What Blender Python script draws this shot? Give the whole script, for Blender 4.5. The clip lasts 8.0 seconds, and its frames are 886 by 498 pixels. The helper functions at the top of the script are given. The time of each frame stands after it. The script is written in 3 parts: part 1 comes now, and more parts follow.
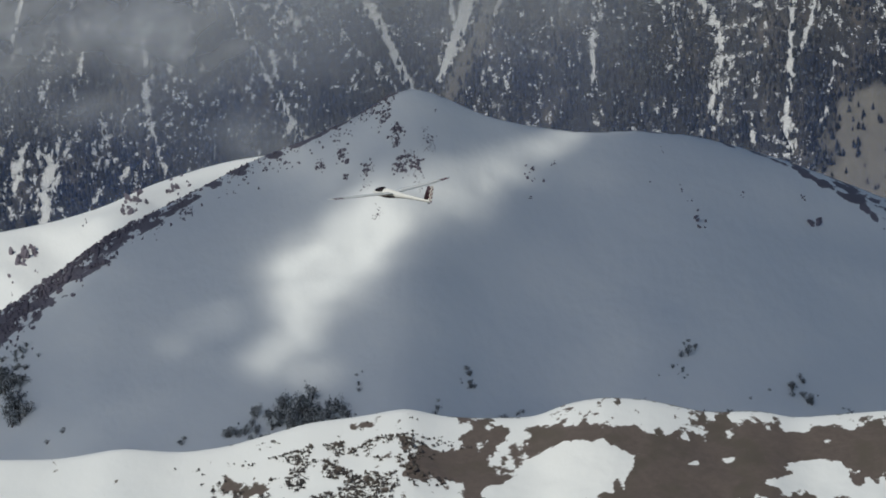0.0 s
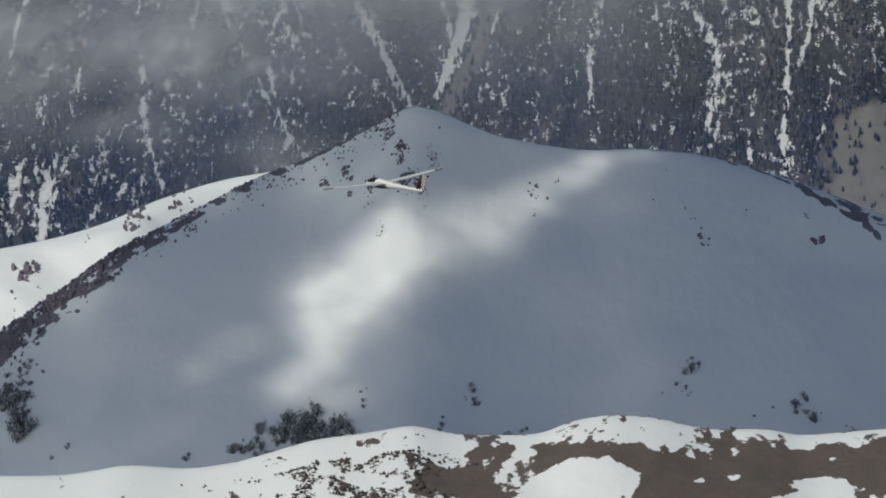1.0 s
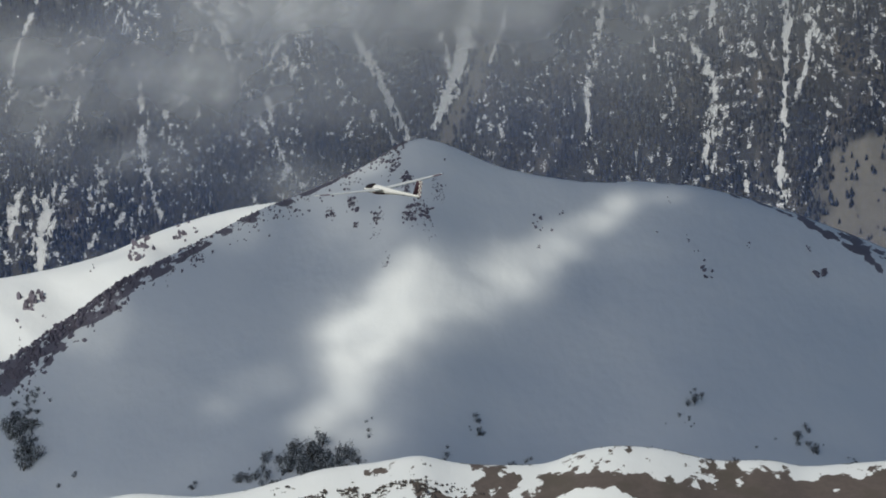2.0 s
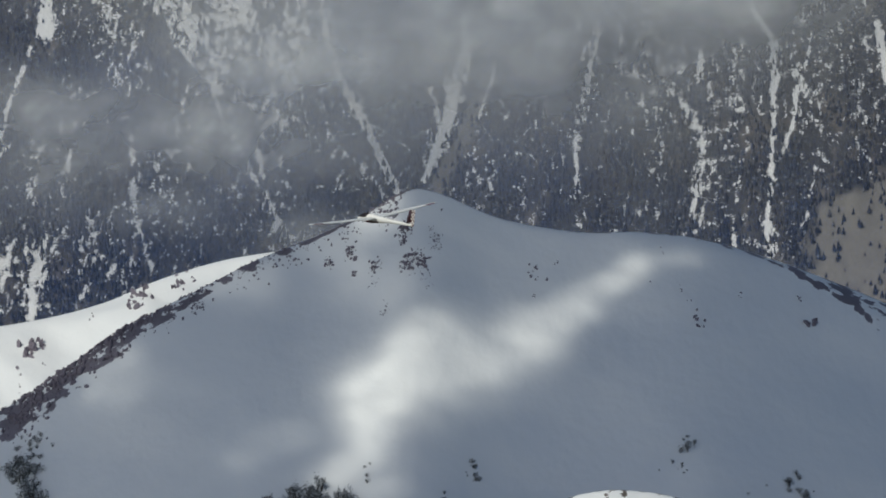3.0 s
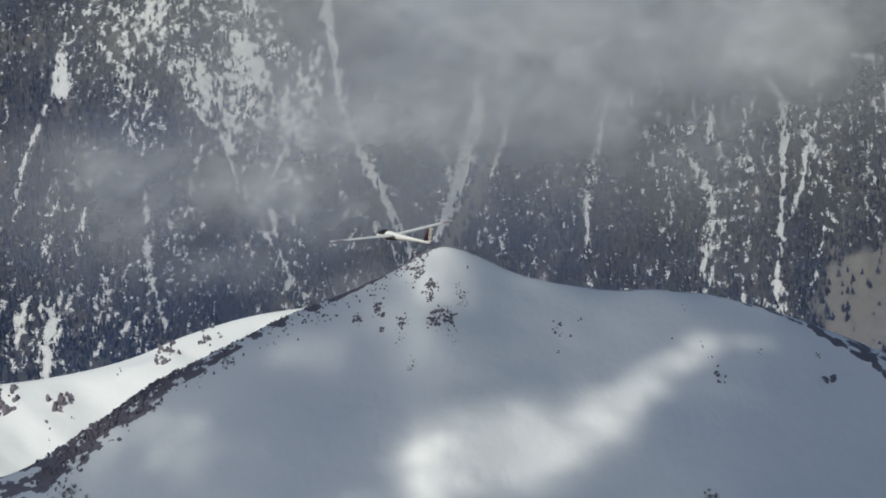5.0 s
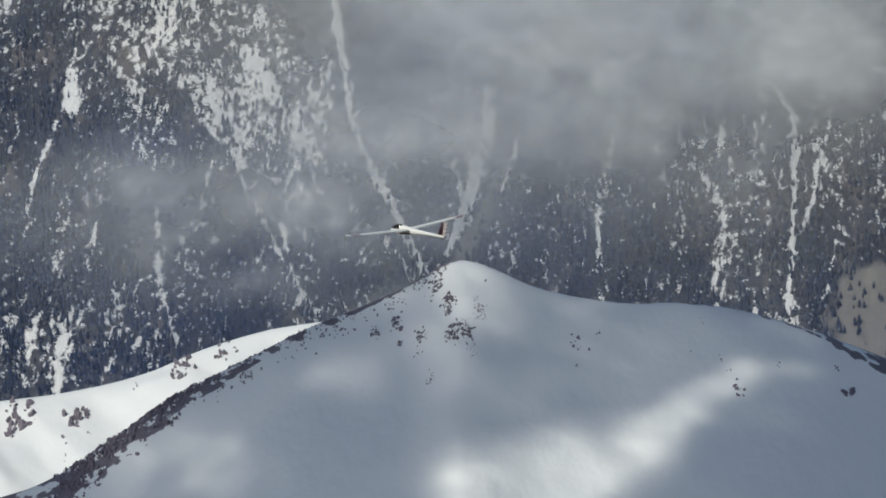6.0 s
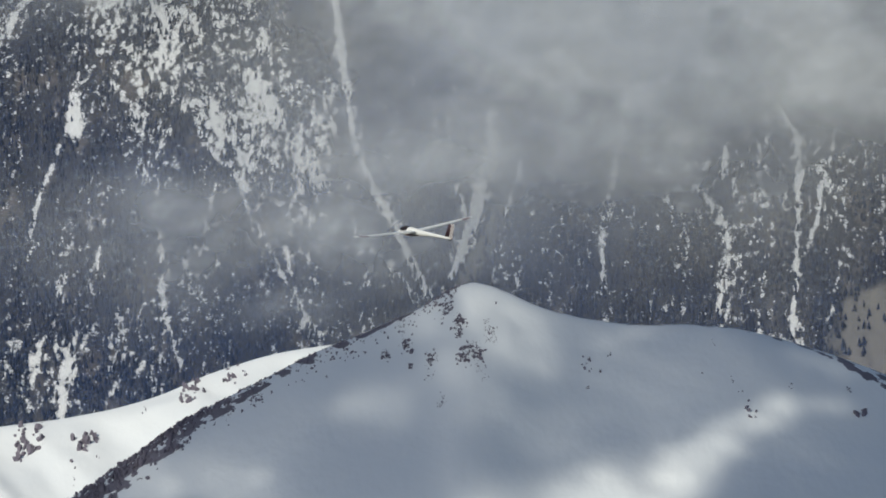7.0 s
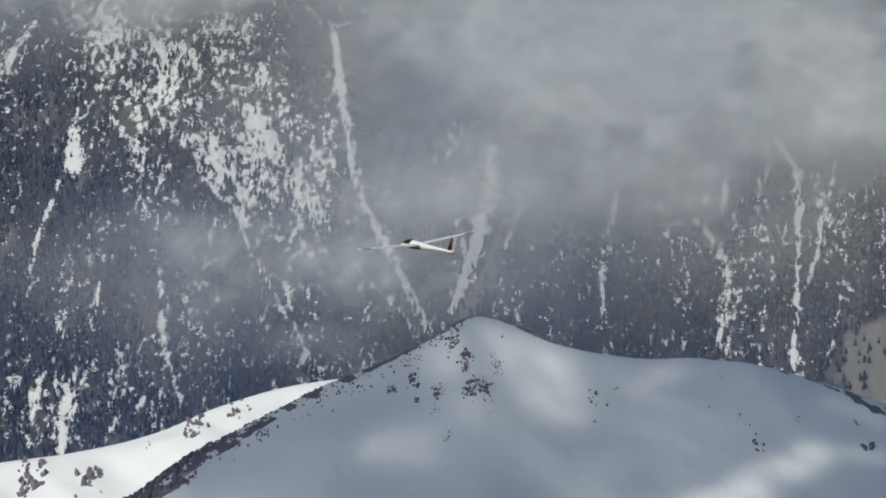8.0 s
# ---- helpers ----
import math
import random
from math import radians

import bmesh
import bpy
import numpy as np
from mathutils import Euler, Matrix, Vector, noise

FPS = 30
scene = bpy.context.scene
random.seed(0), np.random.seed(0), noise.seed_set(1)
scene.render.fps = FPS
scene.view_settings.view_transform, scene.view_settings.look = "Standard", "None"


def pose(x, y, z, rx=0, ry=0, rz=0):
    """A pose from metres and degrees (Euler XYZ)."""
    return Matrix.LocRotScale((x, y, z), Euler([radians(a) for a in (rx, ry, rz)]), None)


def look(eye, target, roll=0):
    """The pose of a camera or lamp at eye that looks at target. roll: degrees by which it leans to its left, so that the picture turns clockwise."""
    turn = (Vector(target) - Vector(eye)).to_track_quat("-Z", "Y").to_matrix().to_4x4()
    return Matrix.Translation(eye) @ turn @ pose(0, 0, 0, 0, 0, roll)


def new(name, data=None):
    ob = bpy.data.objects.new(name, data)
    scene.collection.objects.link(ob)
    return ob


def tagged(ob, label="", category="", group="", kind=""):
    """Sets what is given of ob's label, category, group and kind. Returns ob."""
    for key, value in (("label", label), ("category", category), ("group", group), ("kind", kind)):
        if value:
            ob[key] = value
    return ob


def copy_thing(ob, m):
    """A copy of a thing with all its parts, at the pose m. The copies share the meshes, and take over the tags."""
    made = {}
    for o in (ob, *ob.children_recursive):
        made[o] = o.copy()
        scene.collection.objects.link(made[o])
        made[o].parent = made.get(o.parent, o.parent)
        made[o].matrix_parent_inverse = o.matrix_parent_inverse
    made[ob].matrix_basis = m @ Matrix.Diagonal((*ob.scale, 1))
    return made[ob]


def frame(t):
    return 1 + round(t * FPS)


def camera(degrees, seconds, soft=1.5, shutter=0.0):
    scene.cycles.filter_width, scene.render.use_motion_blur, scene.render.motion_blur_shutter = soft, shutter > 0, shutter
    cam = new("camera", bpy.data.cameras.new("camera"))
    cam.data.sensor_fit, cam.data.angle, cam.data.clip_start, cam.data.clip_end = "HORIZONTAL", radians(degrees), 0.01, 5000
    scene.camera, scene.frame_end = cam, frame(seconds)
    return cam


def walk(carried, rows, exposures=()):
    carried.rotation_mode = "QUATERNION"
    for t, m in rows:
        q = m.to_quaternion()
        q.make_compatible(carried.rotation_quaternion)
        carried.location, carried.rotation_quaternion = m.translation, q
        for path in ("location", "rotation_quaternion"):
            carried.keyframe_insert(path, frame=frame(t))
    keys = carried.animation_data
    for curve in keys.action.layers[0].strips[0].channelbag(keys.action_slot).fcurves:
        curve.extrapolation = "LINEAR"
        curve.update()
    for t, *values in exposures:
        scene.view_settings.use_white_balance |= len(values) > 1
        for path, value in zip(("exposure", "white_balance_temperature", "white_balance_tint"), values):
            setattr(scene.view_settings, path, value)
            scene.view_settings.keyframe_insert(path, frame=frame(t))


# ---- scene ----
SECONDS = 8.0
cam = camera(12.0, SECONDS, soft=1.85)
# seconds, place in metres, turn, tilt and lean in degrees
PATH = [
    (0.0, 0.00, 0.00, 400.00, 0.000, -6.000, 0.000),
    (0.5, -1.73, -1.08, 400.07, -0.044, -5.914, 0.035),
    (1.0, -3.70, -2.77, 400.46, -0.092, -5.774, 0.144),
    (2.5, -10.17, -22.77, 402.03, -0.271, -5.034, 0.526),
    (3.0, -12.28, -36.60, 401.81, -0.383, -4.618, 0.618),
    (3.5, -14.05, -49.70, 401.84, -0.411, -4.268, 0.684),
    (4.0, -16.61, -60.11, 402.64, -0.385, -4.018, 0.748),
    (4.5, -18.72, -67.65, 403.38, -0.344, -3.902, 0.797),
    (6.0, -24.54, -64.57, 402.43, -0.219, -3.610, 0.643),
    (6.5, -26.35, -62.50, 402.18, -0.205, -3.483, 0.536),
    (7.0, -28.22, -60.44, 401.79, -0.211, -3.294, 0.426),
    (7.5, -29.99, -58.46, 401.35, -0.234, -3.066, 0.327),
    (8.0, -31.66, -56.59, 400.92, -0.255, -2.812, 0.310),
]
walk(cam, [(t, pose(x, y, z, 90 + tilt, 0, turn) @ pose(0, 0, 0, 0, 0, lean)) for t, x, y, z, turn, tilt, lean in PATH],
     [(0, -0.50, 6500, 5), (4, -0.36, 6500, 5), (8, -0.17, 6500, 5)])

# ---- world and sun ----
SUN = Vector((-0.5, -0.6, 0.62)).normalized()
world = bpy.data.worlds.new("sky")
scene.world = world
world.use_nodes = True
sky = world.node_tree.nodes.new("ShaderNodeTexSky")
sky.sky_type, sky.sun_disc = "NISHITA", False
sky.sun_elevation, sky.sun_rotation = math.asin(SUN.z), radians(220)
sky.altitude, sky.dust_density, sky.ozone_density, sky.air_density = 1800, 3.0, 0.5, 0.85
background = world.node_tree.nodes["Background"]
background.inputs["Strength"].default_value = 0.10
world.node_tree.links.new(sky.outputs["Color"], background.inputs["Color"])
sun = new("sun", bpy.data.lights.new("sun", "SUN"))
sun.data.energy, sun.data.angle, sun.data.color = 3.2, radians(0.5), (1.0, 0.945, 0.84)
sun.matrix_world = look(SUN * 3000, (0, 0, 0))
scene.view_settings.use_white_balance = True
scene.cycles.transparent_max_bounces = 24


# ---- materials ----
class Nodes:
    """Short names for building a node material."""

    def __init__(self, name, rough=0.8, metal=0.0):
        self.mat = bpy.data.materials.new(name)
        self.mat.use_nodes = True
        self.tree = self.mat.node_tree
        self.bsdf = self.tree.nodes["Principled BSDF"]
        self.out = self.tree.nodes["Material Output"]
        self.bsdf.inputs["Roughness"].default_value = rough
        self.bsdf.inputs["Metallic"].default_value = metal

    def node(self, kind, **inputs):
        n = self.tree.nodes.new(kind)
        for key, value in inputs.items():
            self.put(n.inputs[key.replace("_", " ")], value)
        return n

    def put(self, socket, value):
        if isinstance(value, bpy.types.NodeSocket):
            self.tree.links.new(value, socket)
        else:
            socket.default_value = value

    def noise(self, scale, detail=4.0, stretch=(1, 1, 1), rough=0.55):
        place = self.node("ShaderNodeTexCoord").outputs["Object"]
        m = self.node("ShaderNodeMapping", Vector=place, Scale=stretch)
        n = self.node("ShaderNodeTexNoise", Vector=m.outputs["Vector"], Scale=scale, Detail=detail, Roughness=rough)
        return n.outputs["Fac"]

    def attribute(self, name):
        n = self.node("ShaderNodeAttribute")
        n.attribute_name = name
        return n.outputs["Fac"]

    def maths(self, operation, a, b=0.0):
        n = self.node("ShaderNodeMath")
        n.operation = operation
        self.put(n.inputs[0], a)
        self.put(n.inputs[1], b)
        return n.outputs[0]

    def spread(self, value, a, b, low=0.0, high=1.0):
        n = self.node("ShaderNodeMapRange")
        n.interpolation_type = "SMOOTHSTEP"
        for i, v in enumerate((value, a, b, low, high)):
            self.put(n.inputs[i], v)
        return n.outputs[0]

    def mix(self, fac, a, b):
        n = self.node("ShaderNodeMix")
        n.data_type = "RGBA"
        self.put(n.inputs[0], fac)
        for socket, v in ((n.inputs[6], a), (n.inputs[7], b)):
            self.put(socket, v if isinstance(v, bpy.types.NodeSocket) else (*v, 1))
        return n.outputs[2]

    def bump(self, height, distance, strength=0.5):
        n = self.node("ShaderNodeBump", Height=height, Distance=distance, Strength=strength)
        self.put(self.bsdf.inputs["Normal"], n.outputs["Normal"])

    def colour(self, value):
        self.put(self.bsdf.inputs["Base Color"], value if isinstance(value, bpy.types.NodeSocket) else (*value, 1))
        return self.mat


def plain(name, colour, rough=0.5, grain=0.12, scale=3.0, metal=0.0):
    """A paint or skin with a slight mottle."""
    n = Nodes(name, rough, metal)
    dark = tuple(c * (1 - grain) for c in colour)
    return n.colour(n.mix(n.noise(scale), dark, colour))


def snow_and_earth(name, earth, turf, fine=0.35):
    """Wind-packed snow, with bare earth where the surface carries 'bare'."""
    n = Nodes(name, 0.65)
    edge = n.maths("ADD", n.attribute("bare"), n.maths("MULTIPLY", n.maths("SUBTRACT", n.noise(fine, 6, rough=0.7), 0.5), 1.2))
    mask = n.spread(edge, 0.46, 0.54)
    snow = n.mix(n.noise(0.03, 5), (0.74, 0.77, 0.80), (0.82, 0.83, 0.83))
    soil = n.mix(n.noise(0.5, 6, rough=0.7), tuple(c * 0.55 for c in earth), tuple(min(1, c * 1.3) for c in earth))
    grass = n.mix(n.spread(n.noise(0.08, 4), 0.45, 0.65), soil, turf)
    n.bump(n.noise(0.12, 7, stretch=(1, 0.5, 1), rough=0.5), 1.5, 0.35)
    return n.colour(n.mix(mask, snow, grass))


def forest_floor():
    n = Nodes("forest_floor", 0.9)
    rag = n.maths("MULTIPLY", n.maths("SUBTRACT", n.noise(0.52, 4, stretch=(1, 0.75, 0.75), rough=0.7), 0.5), 1.35)
    white = n.spread(n.maths("ADD", n.attribute("snow"), rag), 0.47, 0.54)
    moss = n.mix(n.noise(0.15, 6, rough=0.7), (0.016, 0.020, 0.030), (0.060, 0.060, 0.064))
    litter = n.mix(n.noise(0.3, 6, rough=0.7), (0.075, 0.066, 0.060), (0.150, 0.132, 0.118))
    floor = n.mix(n.spread(n.noise(0.032, 5, stretch=(1, 0.45, 0.45), rough=0.6), 0.52, 0.66), moss, litter)
    scree = n.mix(n.noise(0.06, 6, rough=0.7), (0.145, 0.135, 0.118), (0.26, 0.24, 0.21))
    ground = n.mix(n.attribute("scree"), floor, scree)
    snow = n.mix(n.noise(0.05, 5), (0.78, 0.78, 0.77), (0.90, 0.89, 0.86))
    n.bump(n.noise(0.1, 6), 3.0, 0.5)
    return n.colour(n.mix(white, ground, snow))


def foliage(name, dark, light, dry, share, frost=0.0):
    """Needles or twigs; each tree has its own tone and a share of them is dry."""
    n = Nodes(name, 0.85)
    own = n.node("ShaderNodeNewGeometry").outputs["Random Per Island"]
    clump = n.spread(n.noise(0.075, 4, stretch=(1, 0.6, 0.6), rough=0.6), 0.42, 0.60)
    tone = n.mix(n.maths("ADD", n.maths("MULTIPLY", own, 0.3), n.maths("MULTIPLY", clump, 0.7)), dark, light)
    frosted = n.mix(n.maths("MULTIPLY", n.spread(own, 0.86, 0.90), frost), tone, (0.30, 0.31, 0.32))
    patch = n.maths("ADD", n.noise(0.034, 5, stretch=(1, 0.45, 0.45), rough=0.6), n.maths("MULTIPLY", n.maths("SUBTRACT", own, 0.5), 0.3))
    return n.colour(n.mix(n.spread(patch, share - 0.06, share + 0.06), frosted, dry))


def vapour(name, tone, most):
    """Cloud, mist or haze as a tinted see-through surface, thinner where 'vapour' is low."""
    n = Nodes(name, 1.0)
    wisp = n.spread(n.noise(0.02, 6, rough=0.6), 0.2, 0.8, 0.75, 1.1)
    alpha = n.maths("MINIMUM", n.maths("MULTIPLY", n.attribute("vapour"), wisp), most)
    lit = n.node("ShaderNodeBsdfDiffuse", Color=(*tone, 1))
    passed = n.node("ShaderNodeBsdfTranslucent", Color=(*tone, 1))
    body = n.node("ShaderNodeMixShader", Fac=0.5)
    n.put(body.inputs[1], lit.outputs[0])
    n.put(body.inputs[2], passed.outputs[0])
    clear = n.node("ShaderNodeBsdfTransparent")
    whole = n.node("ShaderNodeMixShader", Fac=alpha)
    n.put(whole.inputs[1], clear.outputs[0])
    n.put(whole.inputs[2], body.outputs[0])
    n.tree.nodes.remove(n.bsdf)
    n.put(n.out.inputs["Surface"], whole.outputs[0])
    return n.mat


SNOW = snow_and_earth("wind_packed_snow", (0.185, 0.17, 0.205), (0.15, 0.138, 0.165))
MEADOW = snow_and_earth("snow_and_alpine_meadow", (0.125, 0.100, 0.090), (0.095, 0.080, 0.066), 0.5)
FLOOR = forest_floor()
# conifer needles with the blue of the hazy distance put into their colour
HAZE_BLUE_NEEDLES = foliage("haze_blue_needles", (0.002, 0.005, 0.015), (0.016, 0.028, 0.058), (0.090, 0.080, 0.072), 0.625, 0.40)
SCRUB = foliage("scrub_twigs", (0.09, 0.10, 0.108), (0.22, 0.235, 0.235), (0.50, 0.52, 0.54), 0.52)
HEATHER = foliage("heather_twigs", (0.028, 0.026, 0.03), (0.06, 0.056, 0.058), (0.09, 0.075, 0.065), 0.6)
BARK = plain("dark_bark", (0.07, 0.055, 0.045), 0.9, 0.4)
STONE = plain("dark_lichened_stone", (0.235, 0.21, 0.26), 0.9, 0.5, 1.5)
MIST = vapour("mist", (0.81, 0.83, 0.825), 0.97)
# airlight before the far mountain, put into the blue of a sheet
HAZE_TINT = vapour("haze", (0.17, 0.26, 0.54), 0.5)
COVER = vapour("cloud_cover", (0.85, 0.85, 0.86), 0.97)
VALLEY = plain("valley_grass", (0.09, 0.085, 0.055), 0.95, 0.5, 0.01)
WHITE = plain("white_gelcoat", (0.80, 0.80, 0.78), 0.25, 0.06)
RED = plain("dark_red_paint", (0.11, 0.03, 0.045), 0.35, 0.2)
FIN = plain("dark_plum_paint", (0.05, 0.022, 0.034), 0.35, 0.2)
CANOPY = plain("dark_tinted_canopy", (0.02, 0.012, 0.012), 0.08, 0.2)
RUBBER = plain("black_rubber", (0.02, 0.02, 0.02), 0.8)

RIDGE_TOP = [(-1300, -100), (-167.3, 216.8), (-155.6, 222.8), (-143.9, 230.6), (-136.1, 235.6), (-116.4, 250.1), (-90.8, 263.0), (-69.0, 274.3), (-51.1, 280.9), (-29.0, 290.5), (-19.0, 297.4), (-13.5, 300.3), (-2.8, 297.8), (13.4, 290.0), (29.6, 285.8), (50.0, 283.2), (70.4, 283.7), (88.8, 282.0), (105.2, 278.1), (125.9, 271.7), (146.6, 264.0), (160.7, 258.3), (175.7, 252.0), (1300, -100)]
SHOULDER_TOP = [(-1300, -60), (-222.0, 215.3), (-188.7, 219.3), (-164.8, 223.9), (-145.6, 229.5), (-136.0, 233.8), (-126.4, 238.5), (-104.8, 245.6), (-92.8, 248.7), (-83.1, 250.3), (-63.9, 253.0), (-34.9, 254.3), (300, 180), (1300, -120)]
FRONT_TOP = [(-1300, -60), (-135.0, 215.8), (-125.4, 215.8), (-109.4, 216.0), (-99.8, 217.5), (-91.8, 219.2), (-74.2, 217.9), (-61.4, 219.6), (-50.2, 222.8), (-39.0, 226.3), (-29.4, 227.6), (-23.0, 228.3), (-10.2, 230.9), (-0.6, 228.3), (10.5, 227.8), (26.5, 228.1), (34.5, 232.0), (45.7, 233.9), (58.4, 233.0), (74.4, 229.4), (90.4, 230.0), (98.4, 227.8), (125.2, 230.0), (136.7, 230.4), (1300, -60)]

# ---- terrain shapes ----
rng = np.random.default_rng(7)
NOISE = rng.random((512, 512))


def vnoise(x, y):
    """Smooth value noise of numpy arrays, 0 to 1."""
    x, y = np.asarray(x, float), np.asarray(y, float)
    xi, yi = np.floor(x).astype(int), np.floor(y).astype(int)
    u, v = x - xi, y - yi
    u, v = u * u * (3 - 2 * u), v * v * (3 - 2 * v)
    a, b = NOISE[xi % 512, yi % 512], NOISE[(xi + 1) % 512, yi % 512]
    c, d = NOISE[xi % 512, (yi + 1) % 512], NOISE[(xi + 1) % 512, (yi + 1) % 512]
    return (a * (1 - u) + b * u) * (1 - v) + (c * (1 - u) + d * u) * v


def fbm(x, y, octaves=4):
    total, gain = 0.0, 0.5
    for k in range(octaves):
        total = total + gain * (vnoise(x * 2 ** k + 37.3 * k, y * 2 ** k + 11.7 * k) - 0.5)
        gain *= 0.5
    return total


def smooth_line(points, blur):
    """A smooth height profile along x through a few (x, z) points."""
    px, pz = np.array(points).T
    xs = np.arange(-3000, 3001, 1.0)
    zs = np.interp(xs, px, pz)
    kern = np.exp(-0.5 * (np.arange(-4 * blur, 4 * blur + 1) / blur) ** 2)
    zs = np.convolve(np.pad(zs, 4 * blur, mode="edge"), kern / kern.sum(), "valid")
    return lambda x: np.interp(x, xs, zs)


def step(a, b, v):
    v = np.clip((v - a) / (b - a), 0, 1)
    return v * v * (3 - 2 * v)


ridge_top = smooth_line(RIDGE_TOP, 4)
shoulder_top = smooth_line(SHOULDER_TOP, 5)
front_top = smooth_line(FRONT_TOP, 3)
FACE = 0.65


def ridge_line(x):
    return 1505 + np.where(x < -14, 0.25 * (x + 14), 0.10 * (x + 14))


def ridge_z(x, y):
    d = ridge_line(x) - y
    r = 3 + 8 * step(-10, 130, x)
    fall = FACE * (np.sqrt(d * d + r * r) - r)
    hollow = 4 * np.sin(np.clip(d / 190, 0, 1) * np.pi) * step(-140, 150, x)
    swell = 3.0 * fbm(x / 60, y / 60, 3) + 0.5 * fbm(x / 9, y / 9, 3)
    wide = 22 * step(100, 175, x) + 0.01
    brow = 0.16 * step(95, 125, x) * np.where(d < wide, np.clip(d, 0, None), wide * np.exp(-np.clip(d - wide, 0, None) / 22))
    return ridge_top(x) - fall - hollow + brow + swell * step(2, 40, np.abs(d))


def shoulder_z(x, y):
    d = 1790 + 0.1 * (x + 150) - y
    fall = 0.48 * (np.sqrt(d * d + 16) - 4)
    return shoulder_top(x) - fall + (16.0 * fbm(x / 26 + y / 45, y / 90, 2) + 1.6 * fbm(x / 10 + y / 20, y / 30, 3)) * step(1, 22, np.abs(d))


def front_z(x, y):
    d = 1180 - y
    fall = 0.42 * (np.sqrt(d * d + 9) - 3)
    return front_top(x) - fall + (4.0 * fbm(x / 40, y / 30, 3) + 0.7 * fbm(x / 6, y / 6, 3)) * step(2, 40, np.abs(d))


def mountain_z(x, y):
    """A steep mountain side with shallow ribs that run down it."""
    rib = 26 * fbm(x / 90, y / 700, 3) + 7 * fbm(x / 22, y / 160, 2) + 5 * fbm(x / 30, y / 30, 3)
    return 130 + 0.84 * (y - 4280) + rib


# ---- meshes ----
def mesh_of(name, verts, faces, material, smooth=False):
    me = bpy.data.meshes.new(name)
    verts, faces = np.asarray(verts, np.float32), np.asarray(faces, np.int32)
    n = faces.shape[1]
    me.vertices.add(len(verts))
    me.vertices.foreach_set("co", verts.ravel())
    me.loops.add(faces.size)
    me.loops.foreach_set("vertex_index", faces.ravel())
    me.polygons.add(len(faces))
    me.polygons.foreach_set("loop_start", np.arange(0, faces.size, n, dtype=np.int32))
    if smooth:
        me.polygons.foreach_set("use_smooth", np.ones(len(faces), bool))
    me.materials.append(material)
    me.update(calc_edges=True)
    me.validate()
    return me


def sheet(name, xs, ys, height, material, **fields):
    """A height field over the grid xs, ys, with a float attribute per field."""
    gx, gy = np.meshgrid(xs, ys)
    verts = np.stack([gx, gy, height(gx, gy)], -1).reshape(-1, 3)
    w, h = len(xs), len(ys)
    i = (np.arange(h - 1)[:, None] * w + np.arange(w - 1)).ravel()
    me = mesh_of(name, verts, np.stack([i, i + 1, i + w + 1, i + w], 1), material, True)
    for key, field in fields.items():
        me.attributes.new(key, "FLOAT", "POINT").data.foreach_set("value", np.asarray(field(gx, gy), np.float32).ravel())
    return new(name, me)


def spans(*stops):
    """Grid lines from (start, spacing) stops; the last is (end, 0)."""
    lines = [np.arange(a, b, d) for (a, d), (b, _) in zip(stops, stops[1:])]
    return np.concatenate(lines + [np.array([stops[-1][0]])])


def part(name, bm, material, parent, label=""):
    me = bpy.data.meshes.new(name)
    bm.to_mesh(me)
    bm.free()
    me.materials.append(material)
    ob = new(name, me)
    ob.parent = parent
    return tagged(ob, label)


# ---- land ----
def ground_z(x, y):
    return -80 + 0 * x


ground = sheet("ground", spans((-30000, 3000), (30001, 0)), spans((-30000, 3000), (30001, 0)), ground_z, VALLEY)
tagged(ground, "wide valley floor far below the ridges", "ground", kind="structure")


def ridge_bare(x, y):
    """The wind-swept strip along the crest."""
    d = ridge_line(x) - y
    left = 3.0 + 5 * step(-35, -80, x) + 13 * step(-80, -150, x)
    right = 0.9 + 3.0 * step(60, 110, x) + 24 * step(108, 165, x)
    strip = np.where(x < -14, left, right)
    n = 0.5 + 3.0 * fbm(x / 5 + y / 7, y / 3.5, 4)
    on = step(1.0, 0.3, np.abs(d - 0.25 * strip) / strip) * (0.03 + 1.0 * n)
    behind = step(1.5, 6, -d)
    return np.clip(np.maximum(on, behind * 0.8) , 0, 1)


ridge = sheet("snow_ridge", spans((-1500, 60), (-260, 6), (-190, 0.9), (200, 6), (280, 60), (1500, 0)),
              spans((860, 40), (1300, 4), (1340, 1.2), (1530, 4), (1600, 30), (2300, 0)), ridge_z, SNOW, bare=ridge_bare)
tagged(ridge, "smooth snow-covered mountain ridge with a pointed top", "ridge", kind="structure")


def shoulder_bare(x, y):
    return step(0.12, 0.3, fbm(x / 9 + 5, y / 9, 4)) * 0.45 * step(-150, -215, x)


shoulder = sheet("snow_shoulder", spans((-1500, 60), (-300, 1.5), (-20, 10), (200, 60), (1500, 0)),
                 spans((1100, 40), (1600, 8), (1690, 1.5), (1810, 8), (1850, 40), (2600, 0)), shoulder_z, SNOW, bare=shoulder_bare)
tagged(shoulder, "sunlit snow shoulder behind the ridge", "slope", kind="structure")

